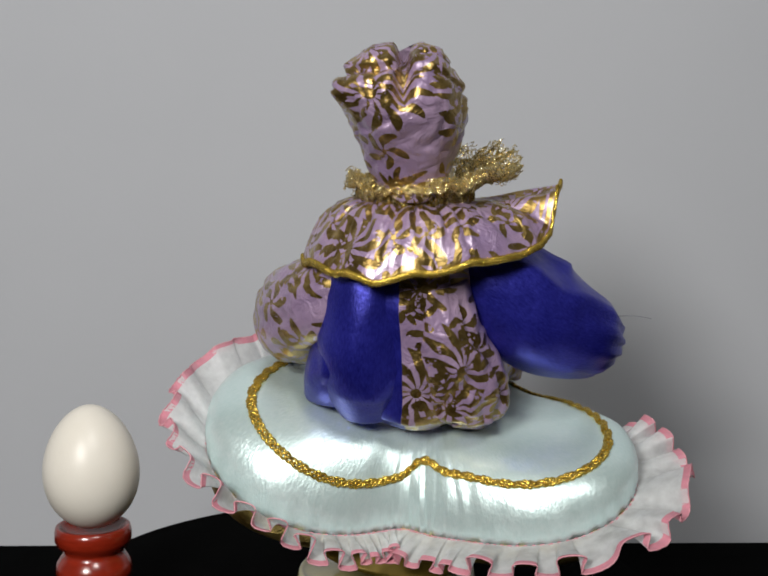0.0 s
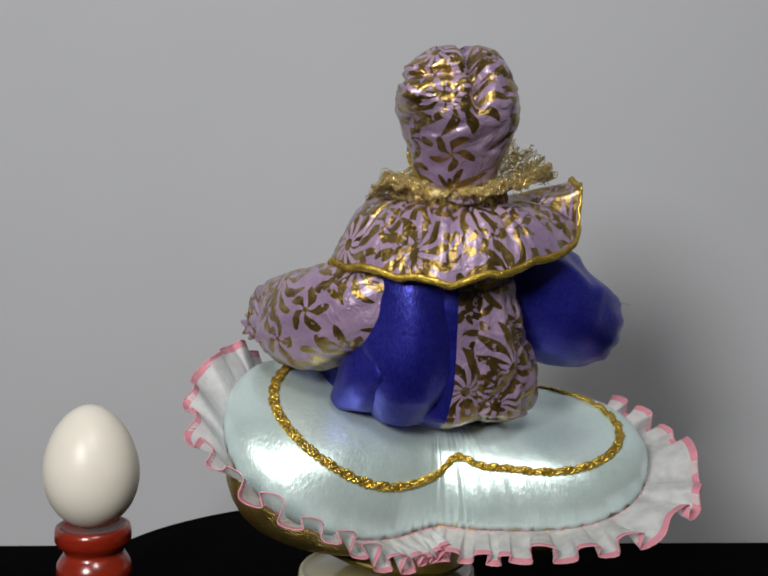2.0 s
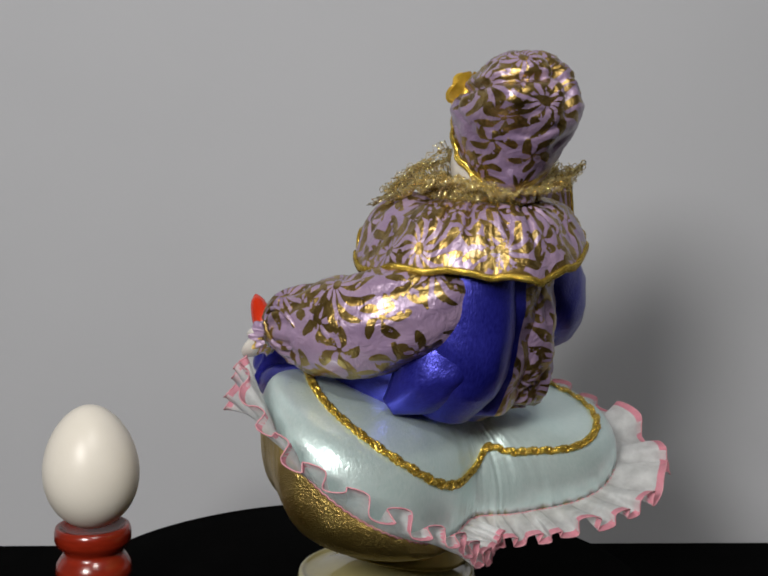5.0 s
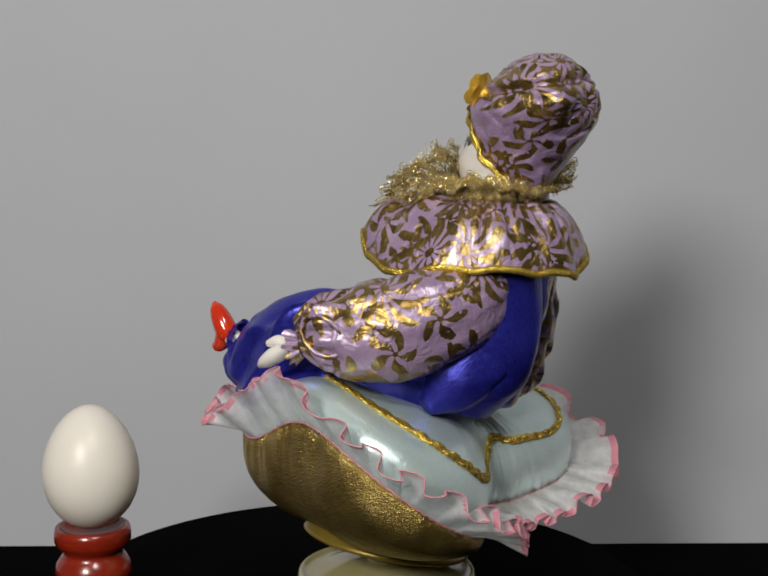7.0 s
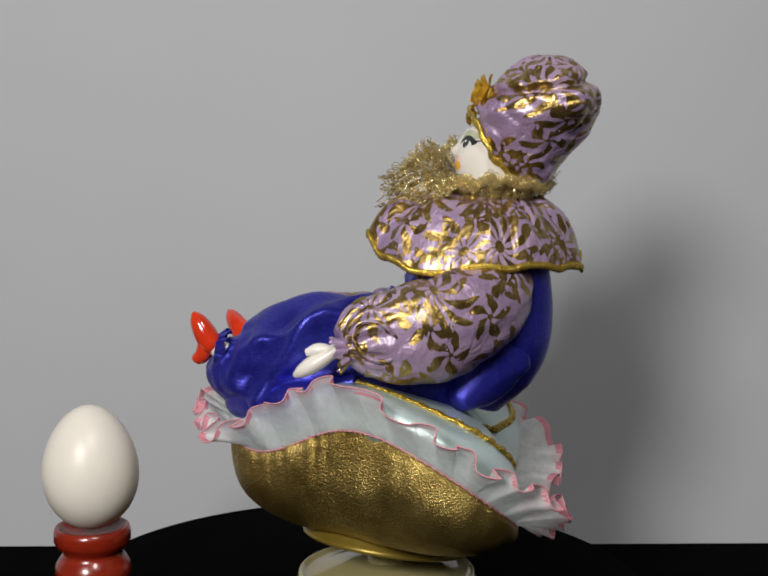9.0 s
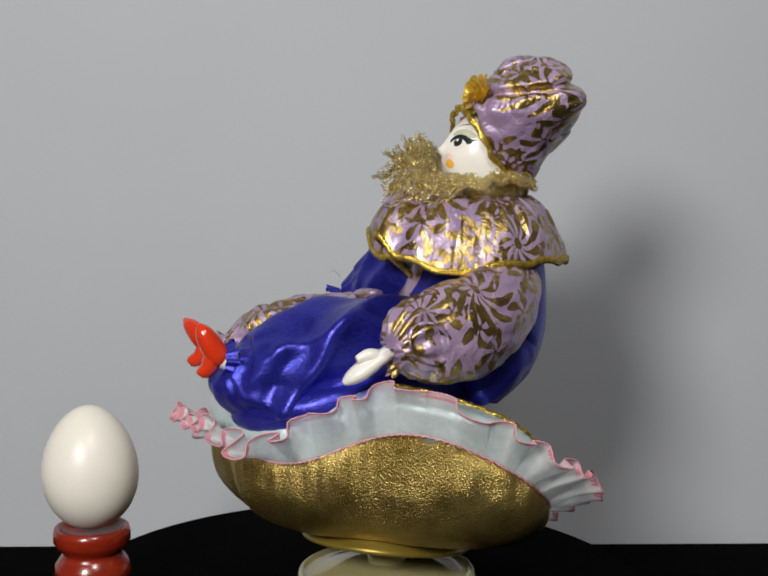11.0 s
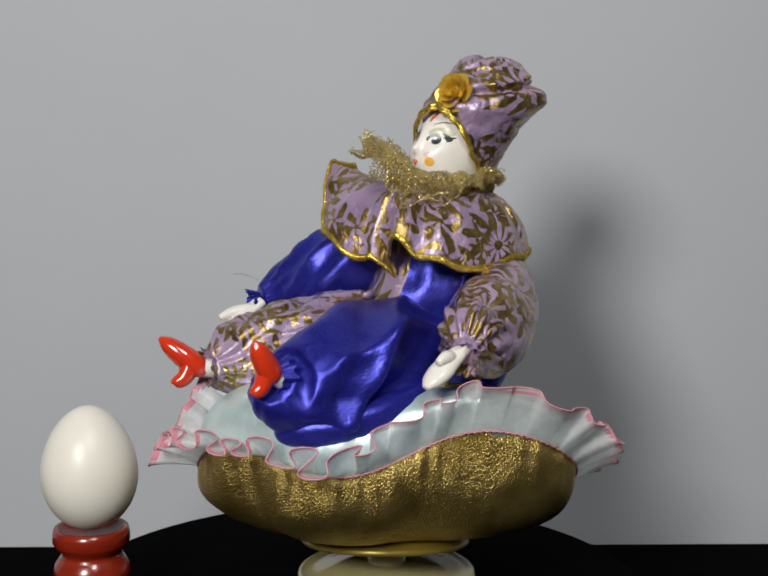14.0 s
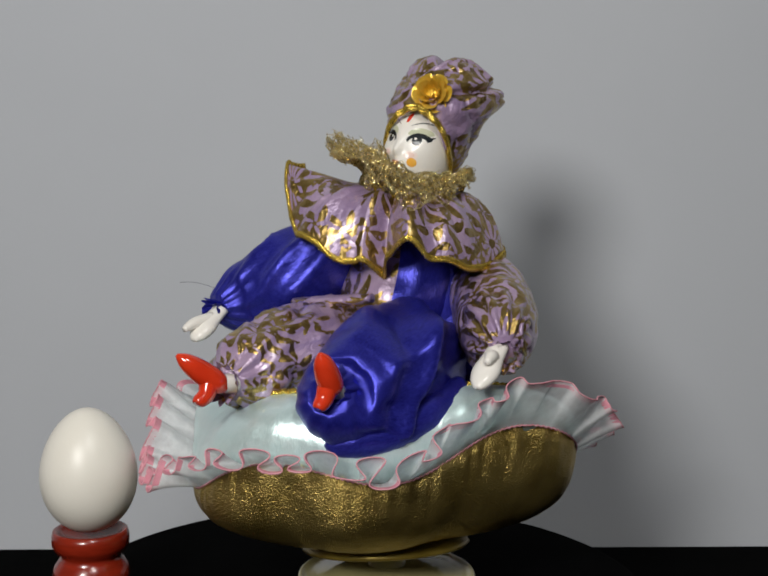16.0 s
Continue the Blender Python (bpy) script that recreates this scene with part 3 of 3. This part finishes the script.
def hat_rings():
    rows = [(47, 4, -57, 4, 4), (50, 4, -56.5, 10, 8), (55, 3.5, -55.5, 15, 13), (62, 3, -54, 18, 19), (70, 2, -56, 20.5, 23.5), (78, 1, -58.5, 23.3, 26.5), (86, 0, -60, 25.6, 28),
            (94, -1, -62, 26, 25.5), (100, -1.5, -63.5, 24, 21), (105.5, -1, -64, 20, 16.5), (109.5, 0, -64, 14.5, 11.5), (111.5, 1, -64.5, 6, 5)]
    rings = []
    for k in range(73):
        z, cx, cy, rx, ry = [float(v) for v in glide(rows, k / 72 * (len(rows) - 1))]
        ring = []
        for i in range(84):
            a = 2 * math.pi * i / 84
            c, s = math.cos(a), math.sin(a)
            q = Vector((cx + rx * (1 - (0.10 + 0.30 * max(0.0, (z - 86) / 25)) * max(0, s)) * math.copysign(abs(c) ** 0.9, c), cy + ry * s, z))
            slim = 0.15 * max(0.0, (z - 80) / 30) * max(0.0, math.cos(a - 0.2))
            q += Vector((cx - q.x, cy - q.y, 0)) * slim
            f = 1.3 * noise.fractal(q / 11, 0.7, 2, 4)
            v = abs(noise.noise(Vector((q.x / 12, q.y / 12, q.z / 13)) + Vector((3, 1, 5))))
            f -= 1.7 * max(0.0, 0.13 - v) / 0.13 * max(0.0, min(1.0, (z - 60) / 12))
            # the crown is folded over along one side, from the rose to the corner at the back
            f -= 3.8 * math.exp(-((z - 97 + 4 * s) / 1.7) ** 2) * max(0.0, min(1.0, 0.5 - 1.3 * c))
            q += Vector((c, s, 0.3)) * f
            cleft = math.exp(-((q.x + 1.5) / 2.6) ** 2) * max(0, min(1, (z - 82) / 14)) * max(0, min(1, (-q.y - 44) / 22))
            q += Vector((0, 8 * cleft, -8 * cleft))
            knot = math.exp(-((q.x + 24) ** 2 + (z - 90.5) ** 2) / 40) * max(0, 1 - abs(q.y + 70) / 15)
            q += Vector((-5, -6.5, 0)) * knot
            brow = max(0.0, 1 - ((q.x - 5) / 14) ** 2) * max(0.0, min(1.0, (87 - z) / 4))
            limit = rim_at(z) - 10 * brow
            if z < 92 and q.y > limit:
                q.y = limit + 0.10 * (q.y - limit)
            ring.append(q / 1000)
        rings.append(ring)
    return rings


def add_face(bm):
    rx, ry, rz = 15.6, 19.5, 23.5

    def shape(p):
        """Cheeks, a pointed chin, shallow eye sockets and a small nose on the ball of the head."""
        q = p.copy()
        if p.y > 0:
            for sx in (-1, 1):
                q.y -= 0.075 * math.exp(-((p.x - sx * 0.44) ** 2 / 0.06 + (p.z - 0.33) ** 2 / 0.03))
                q.y += 0.05 * math.exp(-((p.x - sx * 0.40) ** 2 / 0.06 + (p.z + 0.10) ** 2 / 0.05))
            q.y += 0.15 * math.exp(-(p.x ** 2 / 0.010 + (p.z - 0.10) ** 2 / 0.010)) + 0.06 * math.exp(-(p.x ** 2 / 0.012 + (p.z - 0.26) ** 2 / 0.03))
            q.y += 0.05 * math.exp(-(p.x ** 2 / 0.03 + (p.z + 0.16) ** 2 / 0.006))
        return q

    ball(bm, HEAD @ Matrix.Diagonal((rx, ry, rz, 1)), M_WHITE, 96, shape)

    def spot(x, z, ru, rv, mat, lift=0.15, turn=0.0, arc=0.0):
        """A thin painted patch on the front of the head, in mm from its middle; arc bends it upwards in its middle."""
        rings = []
        for k in (0.02, 0.45, 0.75, 1.0):
            ring = []
            for i in range(28):
                a = 2 * math.pi * i / 28
                u, v = ru * k * math.cos(a), rv * k * math.sin(a)
                v += arc * (1 - (u / ru) ** 2)
                px, pz = x + u * math.cos(turn) - v * math.sin(turn), z + u * math.sin(turn) + v * math.cos(turn)
                p = Vector((px / rx, 0, pz / rz))
                p.y = math.sqrt(max(0.02, 1 - p.x ** 2 - p.z ** 2))
                q = shape(p)
                ring.append((HEAD @ Vector((q.x * rx, q.y * ry + lift * 0.9, q.z * rz))) / 1000)
            rings.append(ring)
        skin(bm, rings, mat, cap=False)

    for sx in (-1, 1):
        spot(sx * 7.4, 11.0, 4.7, 1.9, M_GREEN, 0.10, sx * 0.08, 1.0)
        spot(sx * 7.5, 8.2, 4.8, 2.3, M_DARK, 0.16, sx * 0.14, 0.9)
        spot(sx * 11.4, 9.4, 1.5, 0.5, M_DARK, 0.18, sx * 0.5)
        spot(sx * 7.4, 7.2, 3.6, 1.75, M_WHITE, 0.26, sx * 0.08, 0.3)
        spot(sx * 7.0, 7.8, 2.0, 2.1, M_DARK, 0.36)
        spot(sx * 6.3, 8.6, 0.6, 0.6, M_WHITE, 0.46)
        spot(sx * 7.7, 14.6, 4.8, 0.28, M_DARK, 0.14, sx * 0.08, 1.8)
        spot(sx * 7.4, -2.6, 1.9, 2.1, M_ORANGE, 0.16)
        spot(sx * 6.4, 0.6, 2.9, 2.1, M_PALE, 0.07)
        spot(sx * 6.2, 0.6, 1.9, 1.4, M_BLUSH, 0.11)
    spot(-0.9, -3.4, 1.15, 0.8, M_ROSY, 0.16, 0.25)
    spot(0.9, -3.4, 1.15, 0.8, M_ROSY, 0.16, -0.25)
    spot(0, -4.6, 1.2, 0.7, M_ROSY, 0.16)
    spot(0, 18.2, 1.0, 2.6, M_RED, 0.2)


def add_rose(bm):
    at = Matrix.Translation((-3, -37, 92)) @ Euler((radians(-74), 0, radians(-6))).to_matrix().to_4x4()
    for layer, (r, h, count, off) in enumerate(((3.2, 6.5, 3, 0.2), (5.8, 6.2, 4, 0.9), (8.6, 4.6, 5, 0.4), (10.2, 1.4, 6, 1.1))):
        for p in range(count):
            mid = 2 * math.pi * p / count + off
            rings = []
            for w in (0.0, 0.35, 0.7, 1.0):
                ring = []
                for i in range(9):
                    u = (i - 4) / 4
                    a = mid + u * 4.2 / count * (1.15 - 0.5 * w * abs(u))
                    rr = r * (0.45 + 0.55 * w) * (1 - 0.10 * u * u)
                    z = h * w ** 0.8 + 0.7 * math.sin(3 * u + layer) * w
                    ring.append((at @ Vector((rr * math.cos(a), rr * math.sin(a), z))) / 1000)
                rings.append(ring)
            skin(bm, rings, M_ROSE, closed=False, cap=False)
    ball(bm, at @ Matrix.Diagonal((4, 4, 3, 1)), M_ROSE, 10)


# ruff: degrees round the neck, reach and height of its free edge in mm
RUFF = [(-90, 29, 54), (-62, 37, 58), (-45, 46, 63), (-22, 43, 62), (0, 45, 66), (10, 42, 70), (22, 39, 75), (36, 36, 66), (48, 39, 71), (70, 35, 70), (88, 46, 61), (104, 50, 51), (125, 40, 50),
        (150, 30, 55), (180, 29, 58), (205, 29, 56), (235, 28, 53), (270, 29, 54)]


def ruff_point(a, w, layer):
    """The ruff's gathered net; w from the neck (0) to its free edge (1)."""
    _, reach, high = table_at(RUFF, (math.degrees(a) + 90) % 360 - 90)
    reach += (5, -3, 1)[layer] * max(0.0, math.sin(a))
    high -= (9, 0, 4)[layer] * max(0.0, math.sin(a)) + layer * 0.8
    w *= 0.90 + 0.12 * abs(math.sin(5.5 * a + layer))
    r = 18.5 + (reach - 18.5) * w
    z = 46 + (high - 46) * w ** 1.1 + (3.5 + 5.5 * max(0.0, math.sin(a))) * math.sin(math.pi * min(1, 1.15 * w))
    ruffle = w * (1.9 * math.sin((13 + 2 * layer) * a + layer) + 1.6 * noise.noise(Vector((math.cos(a) * 5, math.sin(a) * 5, w * 2 + layer))))
    return Vector((6 + (r - 0.5 * ruffle) * math.cos(a), -41 + (r - 0.5 * ruffle) * math.sin(a), z + ruffle)) / 1000


def add_ruff(bm):
    """A gathered net of crimped tinsel wire round the neck, with loose curls at its edge."""
    rnd = random.Random(4)
    cells = 120
    for layer in range(3):
        rows = 13
        for j in range(rows):
            net = []
            for k in range(2 * cells):
                a = math.pi * k / cells + 0.005 * rnd.gauss(0, 1)
                w = (j + 0.5 + (0.56 if (k + j) % 2 else -0.56) + 0.16 * rnd.gauss(0, 1)) / rows
                net.append(ruff_point(a, max(0.0, min(1.0, w)), layer) + Vector((rnd.gauss(0, 1), rnd.gauss(0, 1), rnd.gauss(0, 1))) * 0.0003)
            string(bm, net, 0.00024, M_TINSEL, 3, closed=True)
    # the roll of net that hugs the chin and nape
    for j in range(9):
        roll = []
        for k in range(2 * cells):
            a = math.pi * k / cells
            b = 2 * math.pi * (j + 0.5 + (0.6 if (k + j) % 2 else -0.6)) / 9 + 0.2 * rnd.gauss(0, 1)
            fat = 4.6 + 1.2 * max(0.0, math.sin(a)) + 0.6 * math.sin(9 * a)
            r = 20.5 + fat * math.cos(b)
            roll.append(Vector((6 + r * math.cos(a), -41 + (r + 2.5 * max(0.0, math.sin(a))) * math.sin(a), 48.5 + 2.5 * max(0.0, math.sin(a)) + fat * math.sin(b))) / 1000)
        string(bm, roll, 0.00026, M_TINSEL, 3, closed=True)
    for i in range(330):
        a = rnd.uniform(0, 2 * math.pi)
        layer = rnd.randrange(3)
        c = ruff_point(a, rnd.uniform(0.55, 1.02), layer) * 1000
        e1 = Vector((rnd.gauss(0, 1), rnd.gauss(0, 1), rnd.gauss(0, 1))).normalized()
        e2 = e1.cross(Vector((rnd.gauss(0, 1), rnd.gauss(0, 1), rnd.gauss(0, 1)))).normalized()
        size = rnd.uniform(0.8, 1.9)
        drift = e1.cross(e2) * rnd.uniform(1, 4)
        pts = []
        for k in range(12):
            p = 2 * math.pi * 1.3 * k / 11
            pts.append((c + size * (math.cos(p) * e1 + math.sin(p) * e2) + drift * (k / 11)) / 1000)
        string(bm, pts, 0.00019, M_TINSEL, 3)
    for turn in range(3):
        string(bm, [Vector((6 + (19 + 1.6 * math.sin(24 * a + 2.1 * turn)) * math.cos(a), -41 + (19.5 + 1.6 * math.sin(24 * a + 2.1 * turn)) * math.sin(a), 45 + 1.4 * math.cos(24 * a + 2.1 * turn))) / 1000 for a in [2 * math.pi * k / 240 for k in range(240)]], 0.0013, M_TRIM, 5, closed=True)


def add_hand(bm, wrist, tip, side):
    """A small flat porcelain mitten with a thumb."""
    a, b = Vector(wrist), Vector(tip)
    d = b - a
    rows = [(*a, 4.6), (*(a + 0.3 * d), 5.0), (*(a + 0.6 * d), 6.2), (*(a + 0.85 * d), 4.8), (*b, 1.8)]
    limb(bm, rows, M_WHITE, per=5, seg=16, flat=0.62)
    q = Vector(side)
    limb(bm, [(*(a + 0.30 * d), 3.4), (*(a + 0.58 * d + 0.7 * q), 3.0), (*(a + 0.84 * d + q), 1.5)], M_WHITE, per=5, seg=12)


def add_shoe(bm, ankle, back, toe, heel):
    """A glazed red slipper with a block heel, the white ankle in it."""
    an, h, t, k = Vector(ankle), Vector(back), Vector(toe), Vector(heel)
    d = t - h
    limb(bm, [(*(h - 0.10 * d), 2.4), (*(h + 0.08 * d), 4.9), (*(h + 0.36 * d), 5.3), (*(h + 0.66 * d), 4.7), (*(h + 0.92 * d), 3.3), (*(h + 1.10 * d), 0.8)], M_RED, per=6, seg=20)
    limb(bm, [(*(h + 0.30 * d), 4.6), (*(h + 0.12 * d + 0.55 * (k - h - 0.12 * d)), 3.9), (*k, 3.0), (*(k + 0.12 * (k - h - 0.2 * d)), 2.0)], M_RED, per=5, seg=16)
    limb(bm, [(*(an + (an - h) * 0.6), 4.8), (*an, 4.5), (*(h + 0.1 * d), 3.9)], M_WHITE, per=4, seg=16)


def cuff_ring(bm, at, axis, r, mat):
    """A gathered frill of cloth round a wrist or ankle."""
    d = Vector(axis).normalized()
    s = d.cross(Vector((0, 0, 1))).normalized()
    u = s.cross(d)
    rings = []
    for w in (0, 0.5, 1):
        ring = []
        for i in range(96):
            a = 2 * math.pi * i / 96
            ph = 11 * a + 2.2 * noise.noise(Vector((math.cos(a) * 2, math.sin(a) * 2, r)))
            rr = r * (0.75 + 0.42 * w) + (0.5 + 0.8 * w) * math.sin(ph) * (0.7 + 0.8 * noise.noise(Vector((math.cos(a) * 3, math.sin(a) * 3, 4 + r))))
            ring.append((Vector(at) + rr * (math.cos(a) * s + math.sin(a) * u) + d * (5 + 2.5 * noise.noise(Vector((math.cos(a) * 3, math.sin(a) * 3, 9)))) * w) / 1000)
        rings.append(ring)
    skin(bm, rings, mat, cap=False)


def make_doll():
    bm = bmesh.new()
    # torso
    rows = [(7, -46, 42, 18), (6, -45, 28, 27), (7, -41, 8, 28.5), (9, -37, -14, 29.5), (10, -33, -30, 28), (10, -29, -41, 25), (10, -27, -49, 17)]
    faces = limb(bm, rows, M_FOIL, per=8, seg=56, wrinkle=0.07, grain=30, up=(0, 1, 0))
    for i, f in enumerate(faces[:-2]):
        if 15 <= i % 56 < 40:
            f.material_index = M_BLUE
    # gathered tail of the jacket at the back
    limb(bm, [(16, -58.5, 14, 13), (21, -55.5, -8, 15.5), (28, -49, -25, 18), (32, -44.5, -38, 18.5), (33, -43, -47, 13), (33, -44, -51, 6)], M_FOIL, seg=44, wrinkle=0.10, grain=18, gather=0.05, folds=11, crease=0.16, up=(0, 1, 0))
    # trousers' seat at the back
    limb(bm, [(-8, -46, 26, 20), (-10, -46, 0, 22.5), (-11, -44, -20, 22.5), (-11, -40, -33, 20), (-10, -36, -46, 13)], M_BLUE, seg=64, wrinkle=0.03, grain=34, up=(0, 1, 0),
         ridges=((232, 16, 0.055, 16), (280, -14, 0.05, 18)))
    limb(bm, [(-12, -44, -8, 17), (-18, -40, -22, 19), (-27, -34, -34, 14), (-36, -26, -43, 4)], M_BLUE, seg=56, wrinkle=0.04, grain=22, ridges=((150, 30, 0.09, 14), (215, -20, 0.08, 13)))
    # legs
    limb(bm, [(-8, -30, -34, 20), (-8, -6, -31, 26), (-6, 25, -29.5, 29), (-3, 46, -33, 26.5), (1, 62, -35, 22.5), (3, 74, -34, 17), (2, 80, -30, 9)], M_BLUE, seg=96, wrinkle=0.03, grain=40, gather=0.035, folds=11, flat=0.97,
         ridges=((130, 4, 0.16, 9), (22, 50, 0.20, 11), (-14, 50, -0.10, 16), (62, 50, -0.10, 17), (216, -2, 0.22, 11), (182, 0, -0.12, 14), (60, 8, 0.13, 14)))
    limb(bm, [(-4, 30, -44, 12), (2, 50, -48, 15), (5, 63, -46, 13), (5, 72, -40, 6)], M_BLUE, seg=48, wrinkle=0.06, grain=22, ridges=((170, 10, 0.15, 16), (250, 0, 0.12, 16)))
    limb(bm, [(-36, 18, -34, 4), (-30, 40, -42, 7), (-16, 60, -48, 8), (0, 70, -52, 7), (6, 73, -50, 3)], M_BLUE, seg=24, wrinkle=0.12, grain=16)
    limb(bm, [(28, -22, -26, 20), (34, 5, -25, 24), (43, 25, -26, 23.5), (50, 40, -29, 21), (54, 52, -33, 16.5), (55, 63, -34, 8)], M_FOIL, seg=56, wrinkle=0.10, grain=26, gather=0.12, folds=12, flat=0.9, crease=0.16)
    limb(bm, [(52, -10, -8, 3), (34, 2, -5, 4.5), (10, 6, -1, 4)], M_FOIL, seg=30, wrinkle=0.25, grain=9, flat=0.6)
    cuff_ring(bm, (2, 82, -28), (0, -1, -0.1), 8, M_BLUE)
    cuff_ring(bm, (55, 61, -34), (0.3, 0.9, 0), 7.5, M_FOIL)
    add_shoe(bm, (0, 77, -29), (1, 82.5, -28), (3.3, 91.5, -13), (3.8, 90, -33.5))
    add_shoe(bm, (53, 62, -34), (55.5, 68, -34.5), (70, 78, -22), (61.5, 77.5, -40))
    # arms
    limb(bm, [(-16, -50, 14, 12), (-27, -43, 4.5, 18), (-37, -29, -3, 21.5), (-44, -12, -9, 23), (-48, 2, -11, 21), (-50, 12, -11, 17.5), (-53, 20, -12, 14.5), (-56, 27, -14, 7)], M_FOIL, seg=64, wrinkle=0.035, grain=34, gather=0.15, folds=12, crease=0.05, broad=0.85)
    cuff_ring(bm, (-57, 24, -17), (0, 1, -0.25), 6.5, M_FOIL)
    # the gathered seam of the sleeve makes a ring behind the wrist
    loop = []
    for k in range(36):
        a = 2 * math.pi * k / 36
        u, v = 9.5 * math.cos(a), 8.0 * math.sin(a) + 2.5 * math.cos(a)
        loop.append(Vector((-65.5 + (u * u + v * v) / 34, 13 + u, -11 + v)) / 1000)
    string(bm, loop, 0.0011, M_FOIL, 6, closed=True)
    add_hand(bm, (-54, 25, -14), (-50, 46, -29), (-2, -1, 8))
    limb(bm, [(26, -46, 25, 15), (44, -42, 12, 21), (61, -37, -2, 24), (77, -31, -9, 21), (88, -23, -13, 15.5), (94, -14, -15, 7)], M_BLUE, seg=52, wrinkle=0.05, grain=40, gather=0.10, folds=13, ridges=((70, 12, 0.17, 11), (118, 14, 0.20, 10), (95, 13, -0.08, 10), (160, 10, 0.16, 10), (20, 8, 0.12, 12)))
    cuff_ring(bm, (93, -12, -15), (0.4, 0.8, -0.2), 5.5, M_BLUE)
    add_hand(bm, (91, -10, -15), (97, 7, -28), (5, 5, 3))
    # cape with its braid
    n = 480
    angles = [2 * math.pi * i / n for i in range(n)]
    skin(bm, [[cape_point(a, w) for a in angles] for w in (0, 0.12, 0.24, 0.36, 0.48, 0.6, 0.7, 0.8, 0.88, 0.95, 1.0)], M_FOIL, cap=False)
    for ph in (0, math.pi):
        string(bm, [cape_point(a, 1.0) + Vector((0, 0, 0.0010 * math.sin(120 * a + ph))) for a in angles], 0.0009, M_TRIM, 6, closed=True)
    add_ruff(bm)
    add_face(bm)
    skin(bm, hat_rings(), M_FOIL)
    # gold band along the hat's rim
    pts = []
    for i in range(48):
        u = -1 + 2 * i / 47
        z = 86 - 33 * abs(u) ** 1.6
        x = 4 + 17.5 * math.sin(u * math.pi / 2 * 1.12) * (1 - 0.22 * abs(u) ** 4)
        pts.append(Vector((x, rim_at(z) + 0.9 - 1.8 * max(0.0, 1 - abs(u) * 3), z)) / 1000)
    for sgn in (-1, 1):
        string(bm, [p + Vector((0, 0.0006 * math.sin(i * 1.3), sgn * 0.0007 + 0.0004 * math.cos(i * 1.7))) for i, p in enumerate(pts)], 0.0011, M_TRIM, 6)
    add_rose(bm)
    # loose thread at the blue cuff
    string(bm, [Vector((95 + 20 * u, -12 - 3 * u, -5 + 3 * math.sin(2 * u) - 2 * u)) / 1000 for u in [k / 12 for k in range(13)]], 0.00013, M_THREAD, 4)
    ob = mesh_object("doll", bm, MATS)
    tagged(ob, "seated porcelain doll in blue satin and lilac gold-foil costume", "doll")
    return ob


doll = make_doll()


def motions():
    rows = [(t, SPIN @ pose(0, 0, 0, 0, 0, a)) for t, a in TURNS]
    walk(cushion, rows)
    walk(doll, rows)


motions()
